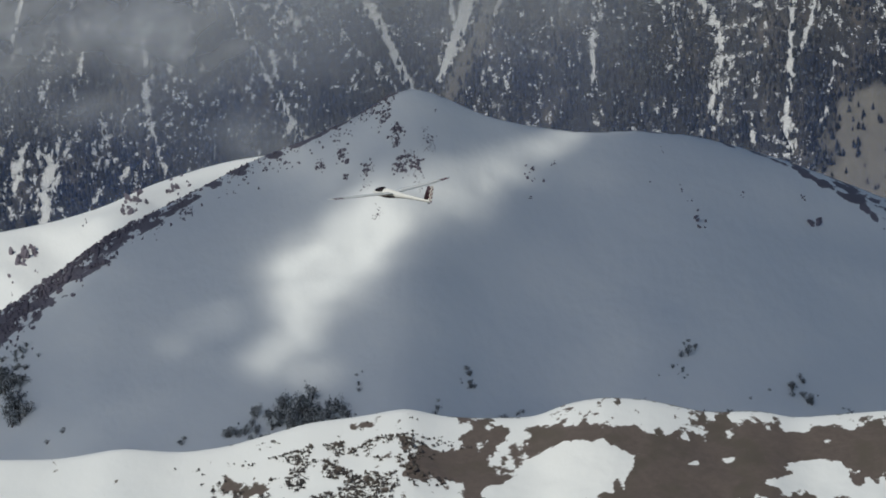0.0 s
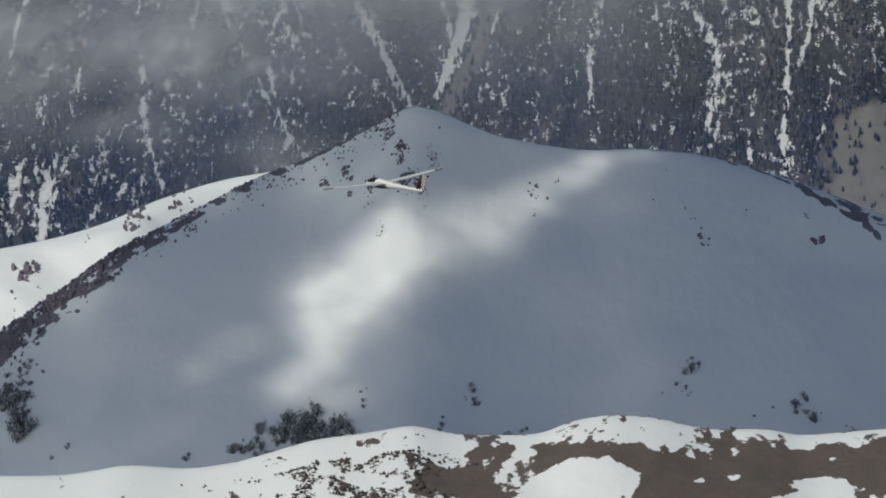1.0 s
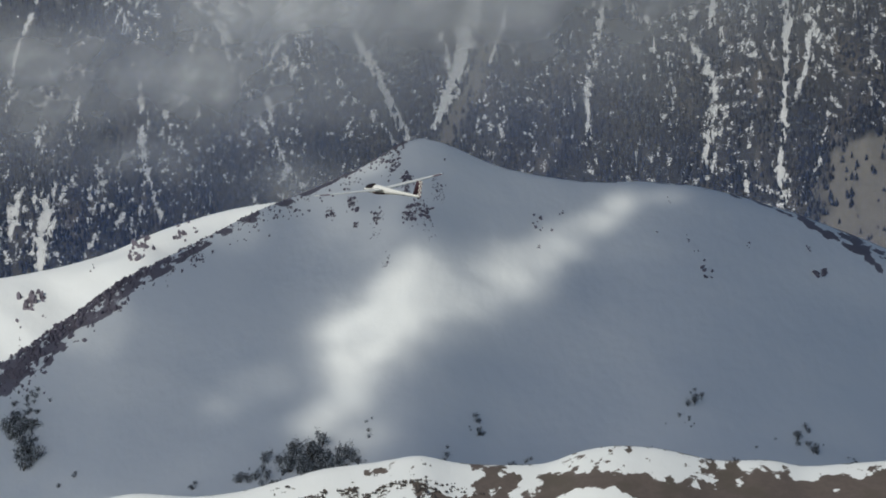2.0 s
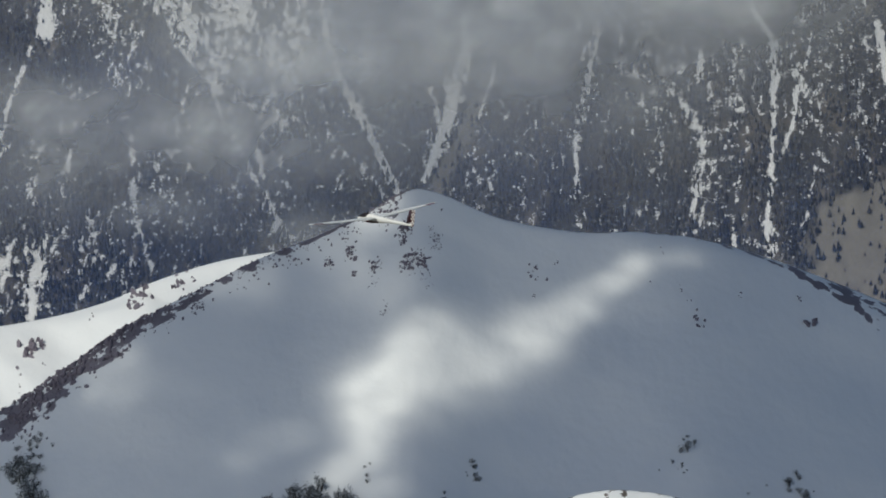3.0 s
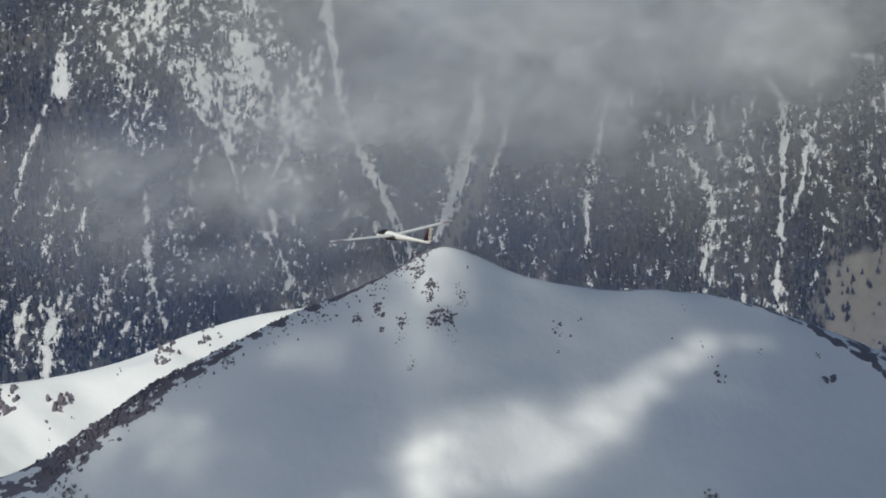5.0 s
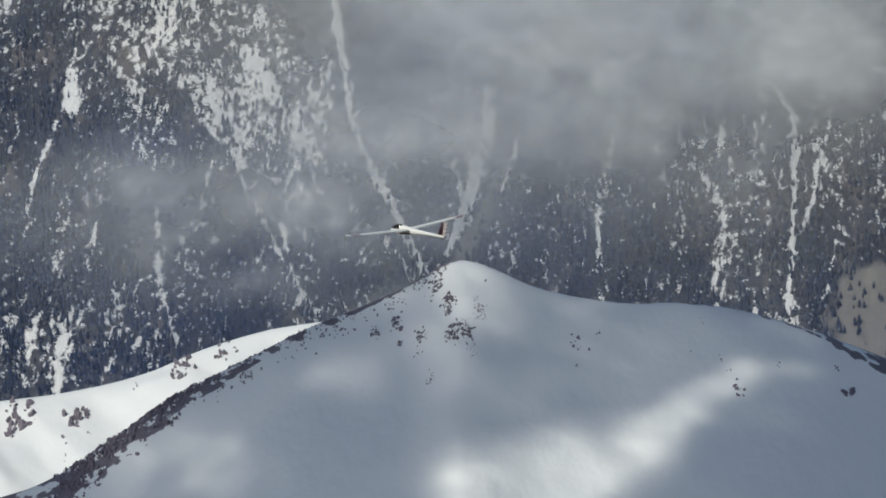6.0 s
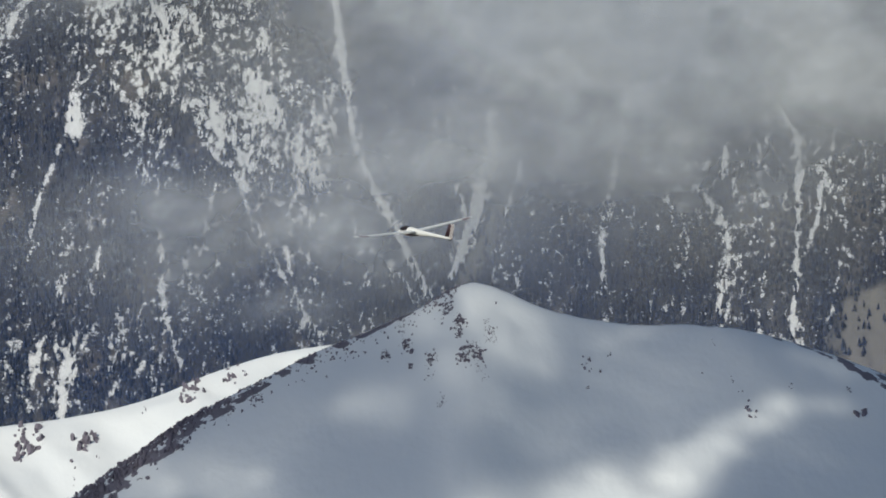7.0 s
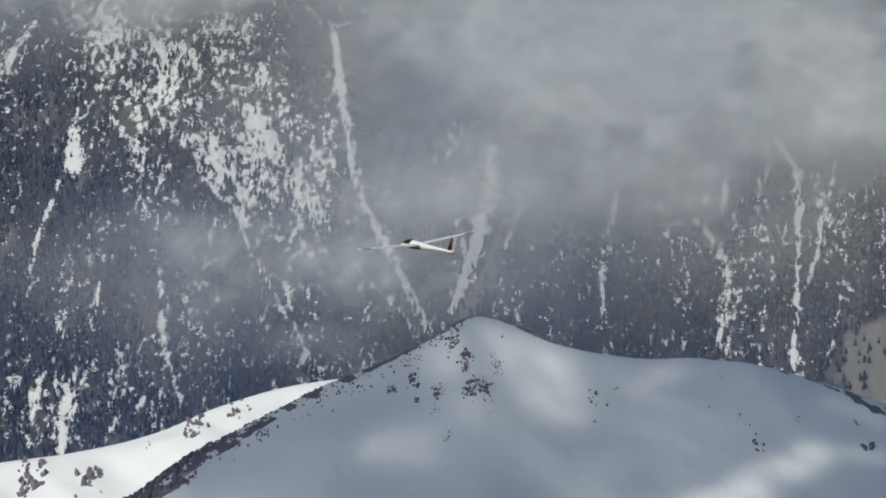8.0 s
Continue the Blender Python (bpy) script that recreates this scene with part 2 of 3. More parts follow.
# bare meadow (+) and lying snow (-) on the near hill: x, distance below the top, half sizes, weight
MEADOW_SPOTS = [(40, 17, 10, 6, 1.5), (12, 9, 5, 2, 1.5), (-23, 7, 4, 2, 1.2), (70, 24, 18, 4, 1.2), (97, 20, 27, 9, 1.6), (72, 38, 24, 10, 1.6), (109, 21, 18, 10, 1.5), (55, 44, 10, 10, 1.3), (10, 29, 15, 12, 1.5), (-4, 24, 10, 8, 0.7), (-15, 37, 15, 13, 0.3), (-29, 27, 13, 17, 0.15), (-55, 27, 6, 4, 1.4), (28, 18, 5, 6, 0.9),
                (35, 31, 13, 8, -1.9), (26, 23, 6, 4, -0.9), (43, 26, 6, 4, -1.0), (104, 29, 8, 3, -3.0), (100, 37, 9, 3, -2.8), (78, 25, 3, 2, -2.6), (70, 33, 2, 2, -2.0), (20, 39, 7, 4, -2.4), (39, 44, 6, 4, -2.2), (108, 17, 4, 2, -2.0), (-4, 39, 5, 3, -0.8)]


def front_bare(x, y):
    d = 1180 - y
    wave = 9 * fbm(x / 10, y / 14, 5)
    total = -0.45 - 0.4 * step(5, -25, x) * step(70, 30, d)
    for cx, cd, rx, rd, w in MEADOW_SPOTS:
        q = ((x - cx + wave) / rx) ** 2 + ((d - cd + 1.6 * wave) / rd) ** 2
        total = total + w * np.exp(-0.75 * q)
    heathy = np.exp(-(((x + 30) / 19) ** 2 + ((d - 75) / 45) ** 2))
    total = total + 1.2 * step(120, 170, d) + 2.0 * fbm(x / 7 + 3, y / 11, 5) + 1.9 * fbm(x / 2.6 + 8, y / 4.2, 3) + heathy * (5.0 * fbm(x / 2.6, y / 4.5, 3) - 0.45)
    edge = 0.5 * step(1.5, 0.2, np.abs(d + 1))
    return np.clip(0.5 + 0.8 * total + edge, 0, 1)


front = sheet("near_hill", spans((-1500, 60), (-240, 6), (-150, 0.8), (160, 6), (260, 60), (1500, 0)),
              spans((300, 40), (1000, 5), (1060, 0.8), (1190, 4), (1230, 30), (1900, 0)), front_z, MEADOW, bare=front_bare)
tagged(front, "sunlit near hillside, brown meadow with patches of snow", "hill", kind="structure")

# ---- the wooded mountain ----
GULLIES = []


def gully(points, firm=0.0):
    """A snow-filled gully down the mountain: (x, y, width) along its line; firm ones are unbroken."""
    GULLIES.append((points, firm))


gully([(-133, 4613, 5), (-124, 4547, 13), (-116, 4495, 7), (-110, 4442, 8), (-89, 4388, 9), (-61, 4328, 11), (-39, 4284, 11), (-26, 4259, 9)], 0.3)
gully([(-91, 4316, 4), (-67, 4288, 6), (-48, 4264, 7), (-40, 4252, 8)])
gully([(41, 4470, 14), (37, 4416, 15), (25, 4365, 16), (13, 4329, 13), (4, 4298, 9), (-4, 4280, 7)], 0.3)
gully([(1, 4388, 6), (10, 4347, 8), (15, 4326, 8)], 0.1)
gully([(71, 4412, 5.8), (64, 4382, 5.2), (53, 4351, 4.1)], 0.15)
gully([(-246, 4436, 8), (-224, 4408, 11), (-225, 4372, 6), (-206, 4328, 6), (-184, 4292, 7), (-165, 4258, 8), (-149, 4219, 12), (-135, 4209, 9)], 0.05)
gully([(-176, 4312, 4.1), (-166, 4272, 4.1)])
gully([(-313, 4334, 4.1), (-301, 4279, 5.2), (-299, 4234, 7.0), (-288, 4198, 5.8), (-275, 4161, 7.0)])
gully([(-286, 4286, 3.5), (-276, 4268, 3.5)])
gully([(-366, 4298, 3.5), (-370, 4261, 3.5)])
gully([(-347, 4234, 3.5), (-337, 4204, 5.8), (-332, 4173, 7.0)])
gully([(-407, 4189, 5.8), (-388, 4171, 8.1), (-398, 4149, 9.3), (-390, 4115, 12.8)])
gully([(-419, 4183, 8.1), (-422, 4139, 9.3)])
gully([(-410, 4482, 12), (-407, 4457, 22), (-407, 4434, 20)], 0.25)
gully([(-419, 4418, 8), (-426, 4394, 6), (-435, 4366, 7), (-439, 4333, 6), (-442, 4306, 6)])
gully([(-313, 4587, 8), (-346, 4527, 7), (-337, 4484, 7), (-343, 4440, 5)])
gully([(-466, 4628, 9.3), (-487, 4584, 11.6), (-508, 4551, 11.6)])
gully([(181, 4456, 12.8), (172, 4415, 16.3), (162, 4363, 8.1), (152, 4305, 5.8), (153, 4256, 5.8)])
gully([(241, 4423, 5.2), (245, 4402, 7.0), (263, 4375, 7.0), (282, 4343, 7.0), (284, 4323, 7.0), (278, 4294, 5.2), (272, 4260, 4.7), (266, 4222, 5.2)])
gully([(285, 4468, 5.8), (289, 4420, 9.3), (283, 4391, 5.2)])
gully([(294, 4389, 4.7), (296, 4370, 4.7)])
gully([(333, 4501, 8.1), (349, 4466, 7.0), (363, 4433, 12.8), (364, 4393, 9.3), (360, 4345, 5.8), (354, 4298, 5.8), (349, 4248, 5.8), (342, 4212, 9.3), (346, 4188, 7.0)], 0.2)
gully([(380, 4428, 4.7), (390, 4390, 5.8), (381, 4342, 7.0), (368, 4304, 4.7), (355, 4282, 4.1)])
gully([(405, 4434, 4.7), (396, 4401, 4.7)])
gully([(478, 4461, 11.6), (482, 4427, 15.1), (482, 4392, 10.5)], 0.2)
gully([(447, 4306, 4.7), (455, 4297, 4.7)])
gully([(398, 4289, 5.2), (390, 4250, 5.2), (378, 4212, 5.8)])
gully([(418, 4498, 4.7), (413, 4476, 7.0), (403, 4459, 5.8)])
gully([(440, 4497, 5.8), (464, 4500, 8.1), (491, 4496, 7.0)])
gully([(311, 4223, 4.7), (311, 4207, 7.0)])
gully([(69, 4287, 7.0), (64, 4263, 5.8)])


def gully_field(x, y):
    """Close to 1 on the line of a gully, falling off across its width; and how firm its snow is."""
    best, hard = np.zeros(np.shape(x)) - 3, np.zeros(np.shape(x))
    wob = 6 * fbm(x / 14, y / 18, 4)
    for line, firm in GULLIES:
        for (ax, ay, aw), (bx, by, bw) in zip(line, line[1:]):
            lx, ly = bx - ax, (by - ay) * 1.3
            px, py = x + wob - ax, (y - ay) * 1.3
            t = np.clip((px * lx + py * ly) / (lx * lx + ly * ly), 0, 1)
            away = np.hypot(px - t * lx, py - t * ly)
            near = 1 - away / (0.42 * (aw + (bw - aw) * t)) + firm
            hard = np.where(near > best, firm, hard)
            best = np.maximum(best, near)
    return best, hard


def scree_field(x, y):
    """Brown, treeless scree beside the forked gully and at the mountain's foot."""
    t = np.clip((4362 - y) / 90, -0.6, 1.2)
    chute = step(13, 7, np.abs(x - (48 - 36 * t) + 8 * fbm(x / 20, y / 20, 3))) * step(4420, 4380, y)
    foot = step(372, 396, x + 55 * fbm(x / 18, y / 22, 4) - 0.18 * (y - 4200)) * step(4272, 4245, y - 0.45 * (x - 430) + 75 * fbm(x / 22 + 9, y / 26, 4))
    return np.maximum(chute, foot)


def mountain_snow(x, y):
    """How readily snow lies: gullies, lanes between the trees, and a high open spur."""
    g, hard = gully_field(x, y)
    across, along = (0.86 * x + 0.51 * y), (0.51 * x - 0.86 * y)
    spur = np.exp(-((np.abs(x + 258 + 0.54 * (y - 4490)) / 105) ** 3 + (np.abs(y - 4505) / 150) ** 3))
    low = np.exp(-(((x + 385) / 70) ** 2 + ((y - 4170) / 60) ** 2))
    streaks = spur * (0.26 + 0.95 * fbm(across / 15, along / 65, 3) + 0.35 * fbm(x / 5 + 9, y / 7, 2))
    lanes = 0.40 * fbm(x / 15 + 4, y / 130, 3) + 0.22 * fbm(x / 75 + 7, y / 95, 2) + 1.12 * fbm(x / 4.0, y / 6.5, 2)
    spots = 0.262 + lanes + streaks + 0.08 * low + 0.015 * step(-60, 60, x) + 0.12 * step(4600, 4720, y)
    spots = (spots + 0.06 * step(-2.5, 0.0, g)) * (1 - 0.75 * scree_field(x, y))
    solid = np.where(g > -1.2, 0.42 + (0.30 + 0.60 * hard) * g + (1.35 - 1.7 * hard) * fbm(x / 4.5 + 2, y / 8, 3), 0)
    return np.clip(np.maximum(solid, np.minimum(spots, 0.8)), 0, 1)


mountain = sheet("wooded_mountain", spans((-2400, 100), (-600, 12), (-520, 1.6), (540, 12), (620, 100), (2400, 0)),
                 spans((3900, 20), (4060, 1.9), (4700, 20), (4900, 0)), mountain_z, FLOOR, snow=mountain_snow, scree=scree_field)
tagged(mountain, "steep forested mountain side with snow gullies", "mountain", kind="structure")


def forest():
    """Thousands of conifers in clumps on the far mountain, as one mass."""
    r = np.random.default_rng(3)
    gx, gy = np.meshgrid(np.arange(-545, 565, 5.0), np.arange(4045, 4740, 5.4))
    x, y = gx.ravel() + r.uniform(-2.4, 2.4, gx.size), gy.ravel() + r.uniform(-2.6, 2.6, gx.size)
    scree = scree_field(x, y)
    bald = np.maximum(mountain_snow(x, y - 3.0), scree * (0.72 - 0.9 * fbm(x / 8, y / 12, 3)))
    clump = fbm(x / 15 + 20, y / 34, 3) + 0.5 * fbm(x / 60 + 3, y / 80, 2)
    keep = (r.random(x.size) > step(0.38, 0.68, bald) * 0.80) & (r.random(x.size) < 0.34 + 0.66 * step(-0.16, 0.06, clump))
    x, y, clump = x[keep], y[keep], clump[keep]
    n = len(x)
    z = mountain_z(x, y) - 0.4
    tall = r.uniform(5.0, 10.5, n) * (0.95 + 0.9 * np.clip(clump, -0.3, 0.4)) * (1 - 0.3 * step(4450, 4680, y))
    wide = np.minimum(tall * r.uniform(0.21, 0.36, n), 3.3)
    sides = 5
    verts, faces = [], []
    base = 0
    for low, high, girth in ((0.03, 0.62, 1.0), (0.28, 0.84, 0.82), (0.52, 1.0, 0.55)):
        turn = r.uniform(0, 6.28, n)
        ring = np.stack([np.stack([x + np.cos(turn + k * 6.2832 / sides) * wide * girth * r.uniform(0.6, 1.25, n),
                                   y + np.sin(turn + k * 6.2832 / sides) * wide * girth * r.uniform(0.6, 1.25, n),
                                   z + tall * (low + r.uniform(-0.07, 0.07, n))], -1) for k in range(sides)], 1)
        tip = np.stack([x + r.normal(0, 0.25, n), y + r.normal(0, 0.25, n), z + tall * high], -1)[:, None]
        verts.append(np.concatenate([ring, tip], 1).reshape(-1, 3))
        i = base + np.arange(n)[:, None] * (sides + 1)
        for k in range(sides):
            faces.append(np.concatenate([i + k, i + (k + 1) % sides, i + sides], 1))
        base += n * (sides + 1)
    ob = new("forest", mesh_of("forest", np.concatenate(verts), np.concatenate(faces), HAZE_BLUE_NEEDLES))
    return tagged(ob, "dense dark conifer forest on the mountain side", "forest", kind="stuff")


forest()


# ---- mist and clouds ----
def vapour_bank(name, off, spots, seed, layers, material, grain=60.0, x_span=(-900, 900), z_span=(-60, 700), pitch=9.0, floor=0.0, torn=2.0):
    """Cloud or haze off the mountain side, as a few billowing sheets."""
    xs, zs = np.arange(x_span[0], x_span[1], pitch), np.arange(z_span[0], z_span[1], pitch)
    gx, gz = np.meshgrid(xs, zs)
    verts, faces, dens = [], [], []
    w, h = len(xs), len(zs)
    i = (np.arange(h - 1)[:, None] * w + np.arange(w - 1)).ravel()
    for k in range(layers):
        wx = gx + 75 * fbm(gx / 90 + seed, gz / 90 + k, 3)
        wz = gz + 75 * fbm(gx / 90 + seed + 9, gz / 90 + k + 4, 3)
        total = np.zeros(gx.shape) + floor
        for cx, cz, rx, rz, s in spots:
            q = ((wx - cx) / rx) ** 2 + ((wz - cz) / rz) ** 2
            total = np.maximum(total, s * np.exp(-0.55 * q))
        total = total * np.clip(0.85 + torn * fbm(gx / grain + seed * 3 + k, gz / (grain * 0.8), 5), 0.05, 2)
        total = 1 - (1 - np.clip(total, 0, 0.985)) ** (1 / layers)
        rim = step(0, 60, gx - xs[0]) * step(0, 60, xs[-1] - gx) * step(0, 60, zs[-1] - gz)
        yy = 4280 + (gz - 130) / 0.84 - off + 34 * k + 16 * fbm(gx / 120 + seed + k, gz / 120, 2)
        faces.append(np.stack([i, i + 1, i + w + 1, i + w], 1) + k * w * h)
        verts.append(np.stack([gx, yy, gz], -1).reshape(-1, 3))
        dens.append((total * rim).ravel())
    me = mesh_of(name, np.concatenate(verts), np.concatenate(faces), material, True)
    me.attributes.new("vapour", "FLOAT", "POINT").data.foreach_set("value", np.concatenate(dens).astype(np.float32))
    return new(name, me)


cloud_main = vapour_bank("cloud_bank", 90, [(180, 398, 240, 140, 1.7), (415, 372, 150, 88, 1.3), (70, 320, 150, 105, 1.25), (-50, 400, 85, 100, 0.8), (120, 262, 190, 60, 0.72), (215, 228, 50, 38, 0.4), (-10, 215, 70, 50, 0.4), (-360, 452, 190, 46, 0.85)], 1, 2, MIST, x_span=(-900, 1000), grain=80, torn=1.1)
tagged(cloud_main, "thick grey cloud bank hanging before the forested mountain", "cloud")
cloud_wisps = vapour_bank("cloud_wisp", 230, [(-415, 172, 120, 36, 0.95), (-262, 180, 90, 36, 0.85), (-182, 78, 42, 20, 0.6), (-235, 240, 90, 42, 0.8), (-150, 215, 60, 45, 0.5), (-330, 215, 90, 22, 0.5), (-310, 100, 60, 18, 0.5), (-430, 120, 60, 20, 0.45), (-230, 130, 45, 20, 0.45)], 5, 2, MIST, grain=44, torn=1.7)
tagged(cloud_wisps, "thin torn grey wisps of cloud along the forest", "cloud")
# added sheet whose blue colour stands in for haze in the air
haze = vapour_bank("haze", 500, [], 17, 1, HAZE_TINT, grain=260, pitch=30, floor=0.18, x_span=(-1500, 1500), z_span=(-79, 900))
tagged(haze, "thin see-through sheet tinted blue for the valley haze", "haze", kind="stuff")

# gaps in the cloud cover over the ridge, where the sun breaks through: two ends on the ridge's face, half width, depth
SUN_GAPS = [(-52, 1418, -24, 1443, 8.5, 1.35), (-60, 1427, -51, 1405, 6.5, 0.85), (-22, 1444, -2, 1459, 6.3, 0.9), (-5, 1457, 15, 1477, 4.6, 0.65),
            (15, 1478, 37, 1497, 3.8, 0.6), (37, 1497, 56, 1503, 2.4, 0.3), (-56, 1404, -64, 1390, 5.0, 0.5), (-69, 1390, -44, 1380, 4.6, 0.25),
            (-106, 1402, -76, 1410, 3.2, 0.13), (-100, 1412, -74, 1414, 2.6, 0.10), (-168, 1451, -153, 1456, 4.6, 0.25), (-57, 1534, -52, 1512, 8.5, 0.6),
            (-70, 1508, -62, 1490, 7.5, 0.18), (-50, 1520, 5, 1508, 17, 0.11), (-113, 1487, -96, 1483, 5.0, 0.2), (-89, 1530, -83, 1525, 7.0, 0.2), (-58, 1480, -44, 1474, 8.0, 0.15),
            (-22, 1521, -11, 1530, 4.4, 0.2), (-206, 1472, -195, 1461, 8.0, 0.22), (-178, 1464, -154, 1448, 6.5, 0.2), (44, 1524, 58, 1518, 2.4, 0.12)]
COVER_Z = 720.0


def cloud_cover():
    xs, ys = np.arange(-800, 160, 2.6), np.arange(700, 1330, 2.6)
    gx, gy = np.meshgrid(xs, ys)
    w, h = len(xs), len(ys)
    i = (np.arange(h - 1)[:, None] * w + np.arange(w - 1)).ravel()
    puff = 10 * fbm(gx / 40, gy / 40, 4)
    verts, faces, thick = [], [], []
    for k, side in enumerate((-1, 1)):
        gz = COVER_Z + side * (8 + puff)
        t = (gz - 300 + FACE * (1505 - gy)) / (SUN.z - FACE * SUN.y)
        x, y = gx - SUN.x * t, gy - SUN.y * t
        wx, wy = x + 7 * fbm(x / 13, y / 13, 5), y + 7 * fbm(x / 13 + 8, y / 13, 5)
        light = np.zeros(gx.shape)
        for ax, ay, bx, by, r, s in SUN_GAPS:
            u = np.clip(((wx - ax) * (bx - ax) + (wy - ay) * (by - ay)) / ((bx - ax) ** 2 + (by - ay) ** 2), 0, 1)
            q = np.hypot(wx - ax - u * (bx - ax), 0.85 * (wy - ay - u * (by - ay))) / (1.45 * r)
            light = np.maximum(light, s * np.exp(-0.8 * q ** 2.4)) + 0.05 * s * np.exp(-0.5 * q * q)
        veil = np.clip(1.0 + 1.5 * fbm(x / 11 + y / 20, y / 11, 5), 0.5, 1.5)
        light = light * veil + 0.05 * step(0.02, 0.35, fbm(x / 45 + 3, y / 40, 3))
        light = np.clip(light, 0, 1) * np.clip(0.97 + 0.8 * fbm(x / 6 + y / 10, y / 6, 4), 0, 1)
        cover = (1 - light) * step(-272, -246, x) * step(430, 300, x) * step(1300, 1335, y) * step(1700, 1535, y)
        thick.append(1 - (1 - np.clip(0.97 * cover, 0, 0.99)) ** 0.5)
        verts.append(np.stack([gx, gy, gz], -1).reshape(-1, 3))
        faces.append(np.stack([i, i + 1, i + w + 1, i + w], 1) + k * w * h)
    me = mesh_of("cloud_cover", np.concatenate(verts), np.concatenate(faces), COVER, True)
    me.attributes.new("vapour", "FLOAT", "POINT").data.foreach_set("value", np.stack(thick).ravel().astype(np.float32))
    return tagged(new("cloud_cover", me), "broken white cloud drifting above the ridge", "cloud")


cover = cloud_cover()


# ---- glider ----
def loft(stations, sides=20):
    """A body through ellipses (x, half width, half height, z)."""
    bm = bmesh.new()
    rings = []
    for x, w, h, z in stations:
        rings.append([bm.verts.new((x, w * math.cos(a), z + h * math.sin(a))) for a in (2 * math.pi * k / sides for k in range(sides))])
    for a, b in zip(rings, rings[1:]):
        for k in range(sides):
            bm.faces.new((a[k], a[(k + 1) % sides], b[(k + 1) % sides], b[k]))
    bm.faces.new(rings[0][::-1])
    bm.faces.new(rings[-1])
    for f in bm.faces:
        f.smooth = True
    bmesh.ops.recalc_face_normals(bm, faces=bm.faces)
    return bm


FOIL = [(0, 0), (0.02, 0.035), (0.1, 0.075), (0.3, 0.10), (0.6, 0.07), (1, 0.004), (0.6, -0.03), (0.3, -0.05), (0.1, -0.04), (0.02, -0.02)]


def surface(sections, upright=False):
    """A wing or fin: sections of (span, leading x, chord, height, thickness)."""
    bm = bmesh.new()
    rings = []
    for span, lead, chord, up, thick in sections:
        ring = []
        for u, v in FOIL:
            x, t = lead - u * chord, v * chord * thick
            ring.append(bm.verts.new((x, t, span) if upright else (x, span, up + t)))
        rings.append(ring)
    n = len(FOIL)
    for a, b in zip(rings, rings[1:]):
        for k in range(n):
            bm.faces.new((a[k], a[(k + 1) % n], b[(k + 1) % n], b[k])).smooth = True
    bm.faces.new(rings[0][::-1])
    bm.faces.new(rings[-1])
    bmesh.ops.recalc_face_normals(bm, faces=bm.faces)
    return bm


BODY = [(1.95, 0.022, 0.024, -0.12), (1.86, 0.090, 0.091, -0.11), (1.6, 0.179, 0.195, -0.09), (1.2, 0.246, 0.293, -0.07), (0.8, 0.291, 0.354, -0.05), (0.5, 0.302, 0.409, -0.01),
        (0.2, 0.302, 0.403, 0.0), (-0.3, 0.280, 0.342, 0.0), (-0.9, 0.224, 0.268, 0.0), (-1.6, 0.168, 0.201, 0.0), (-2.6, 0.123, 0.152, -0.02), (-3.6, 0.095, 0.122, -0.05),
        (-4.35, 0.067, 0.104, -0.07)]


def body_at(x):
    xs = [s[0] for s in BODY][::-1]
    return [np.interp(x, xs, [s[k] for s in BODY][::-1]) for k in (1, 2, 3)]


def body_panel(x0, x1, a0, a1, proud, steps=10):
    """A skin panel that follows the fuselage between two angles (degrees)."""
    bm = bmesh.new()
    grid = []
    for i in range(steps + 1):
        x = x0 + (x1 - x0) * i / steps
        w, h, z = body_at(x)
        grid.append([bm.verts.new((x, (w + proud) * math.cos(a), z + (h + proud) * math.sin(a)))
                     for a in (radians(a0 + (a1 - a0) * j / 6) for j in range(7))])
    for a, b in zip(grid, grid[1:]):
        for j in range(6):
            bm.faces.new((a[j], a[j + 1], b[j + 1], b[j])).smooth = True
    bmesh.ops.solidify(bm, geom=bm.faces[:], thickness=0.02)
    return bm


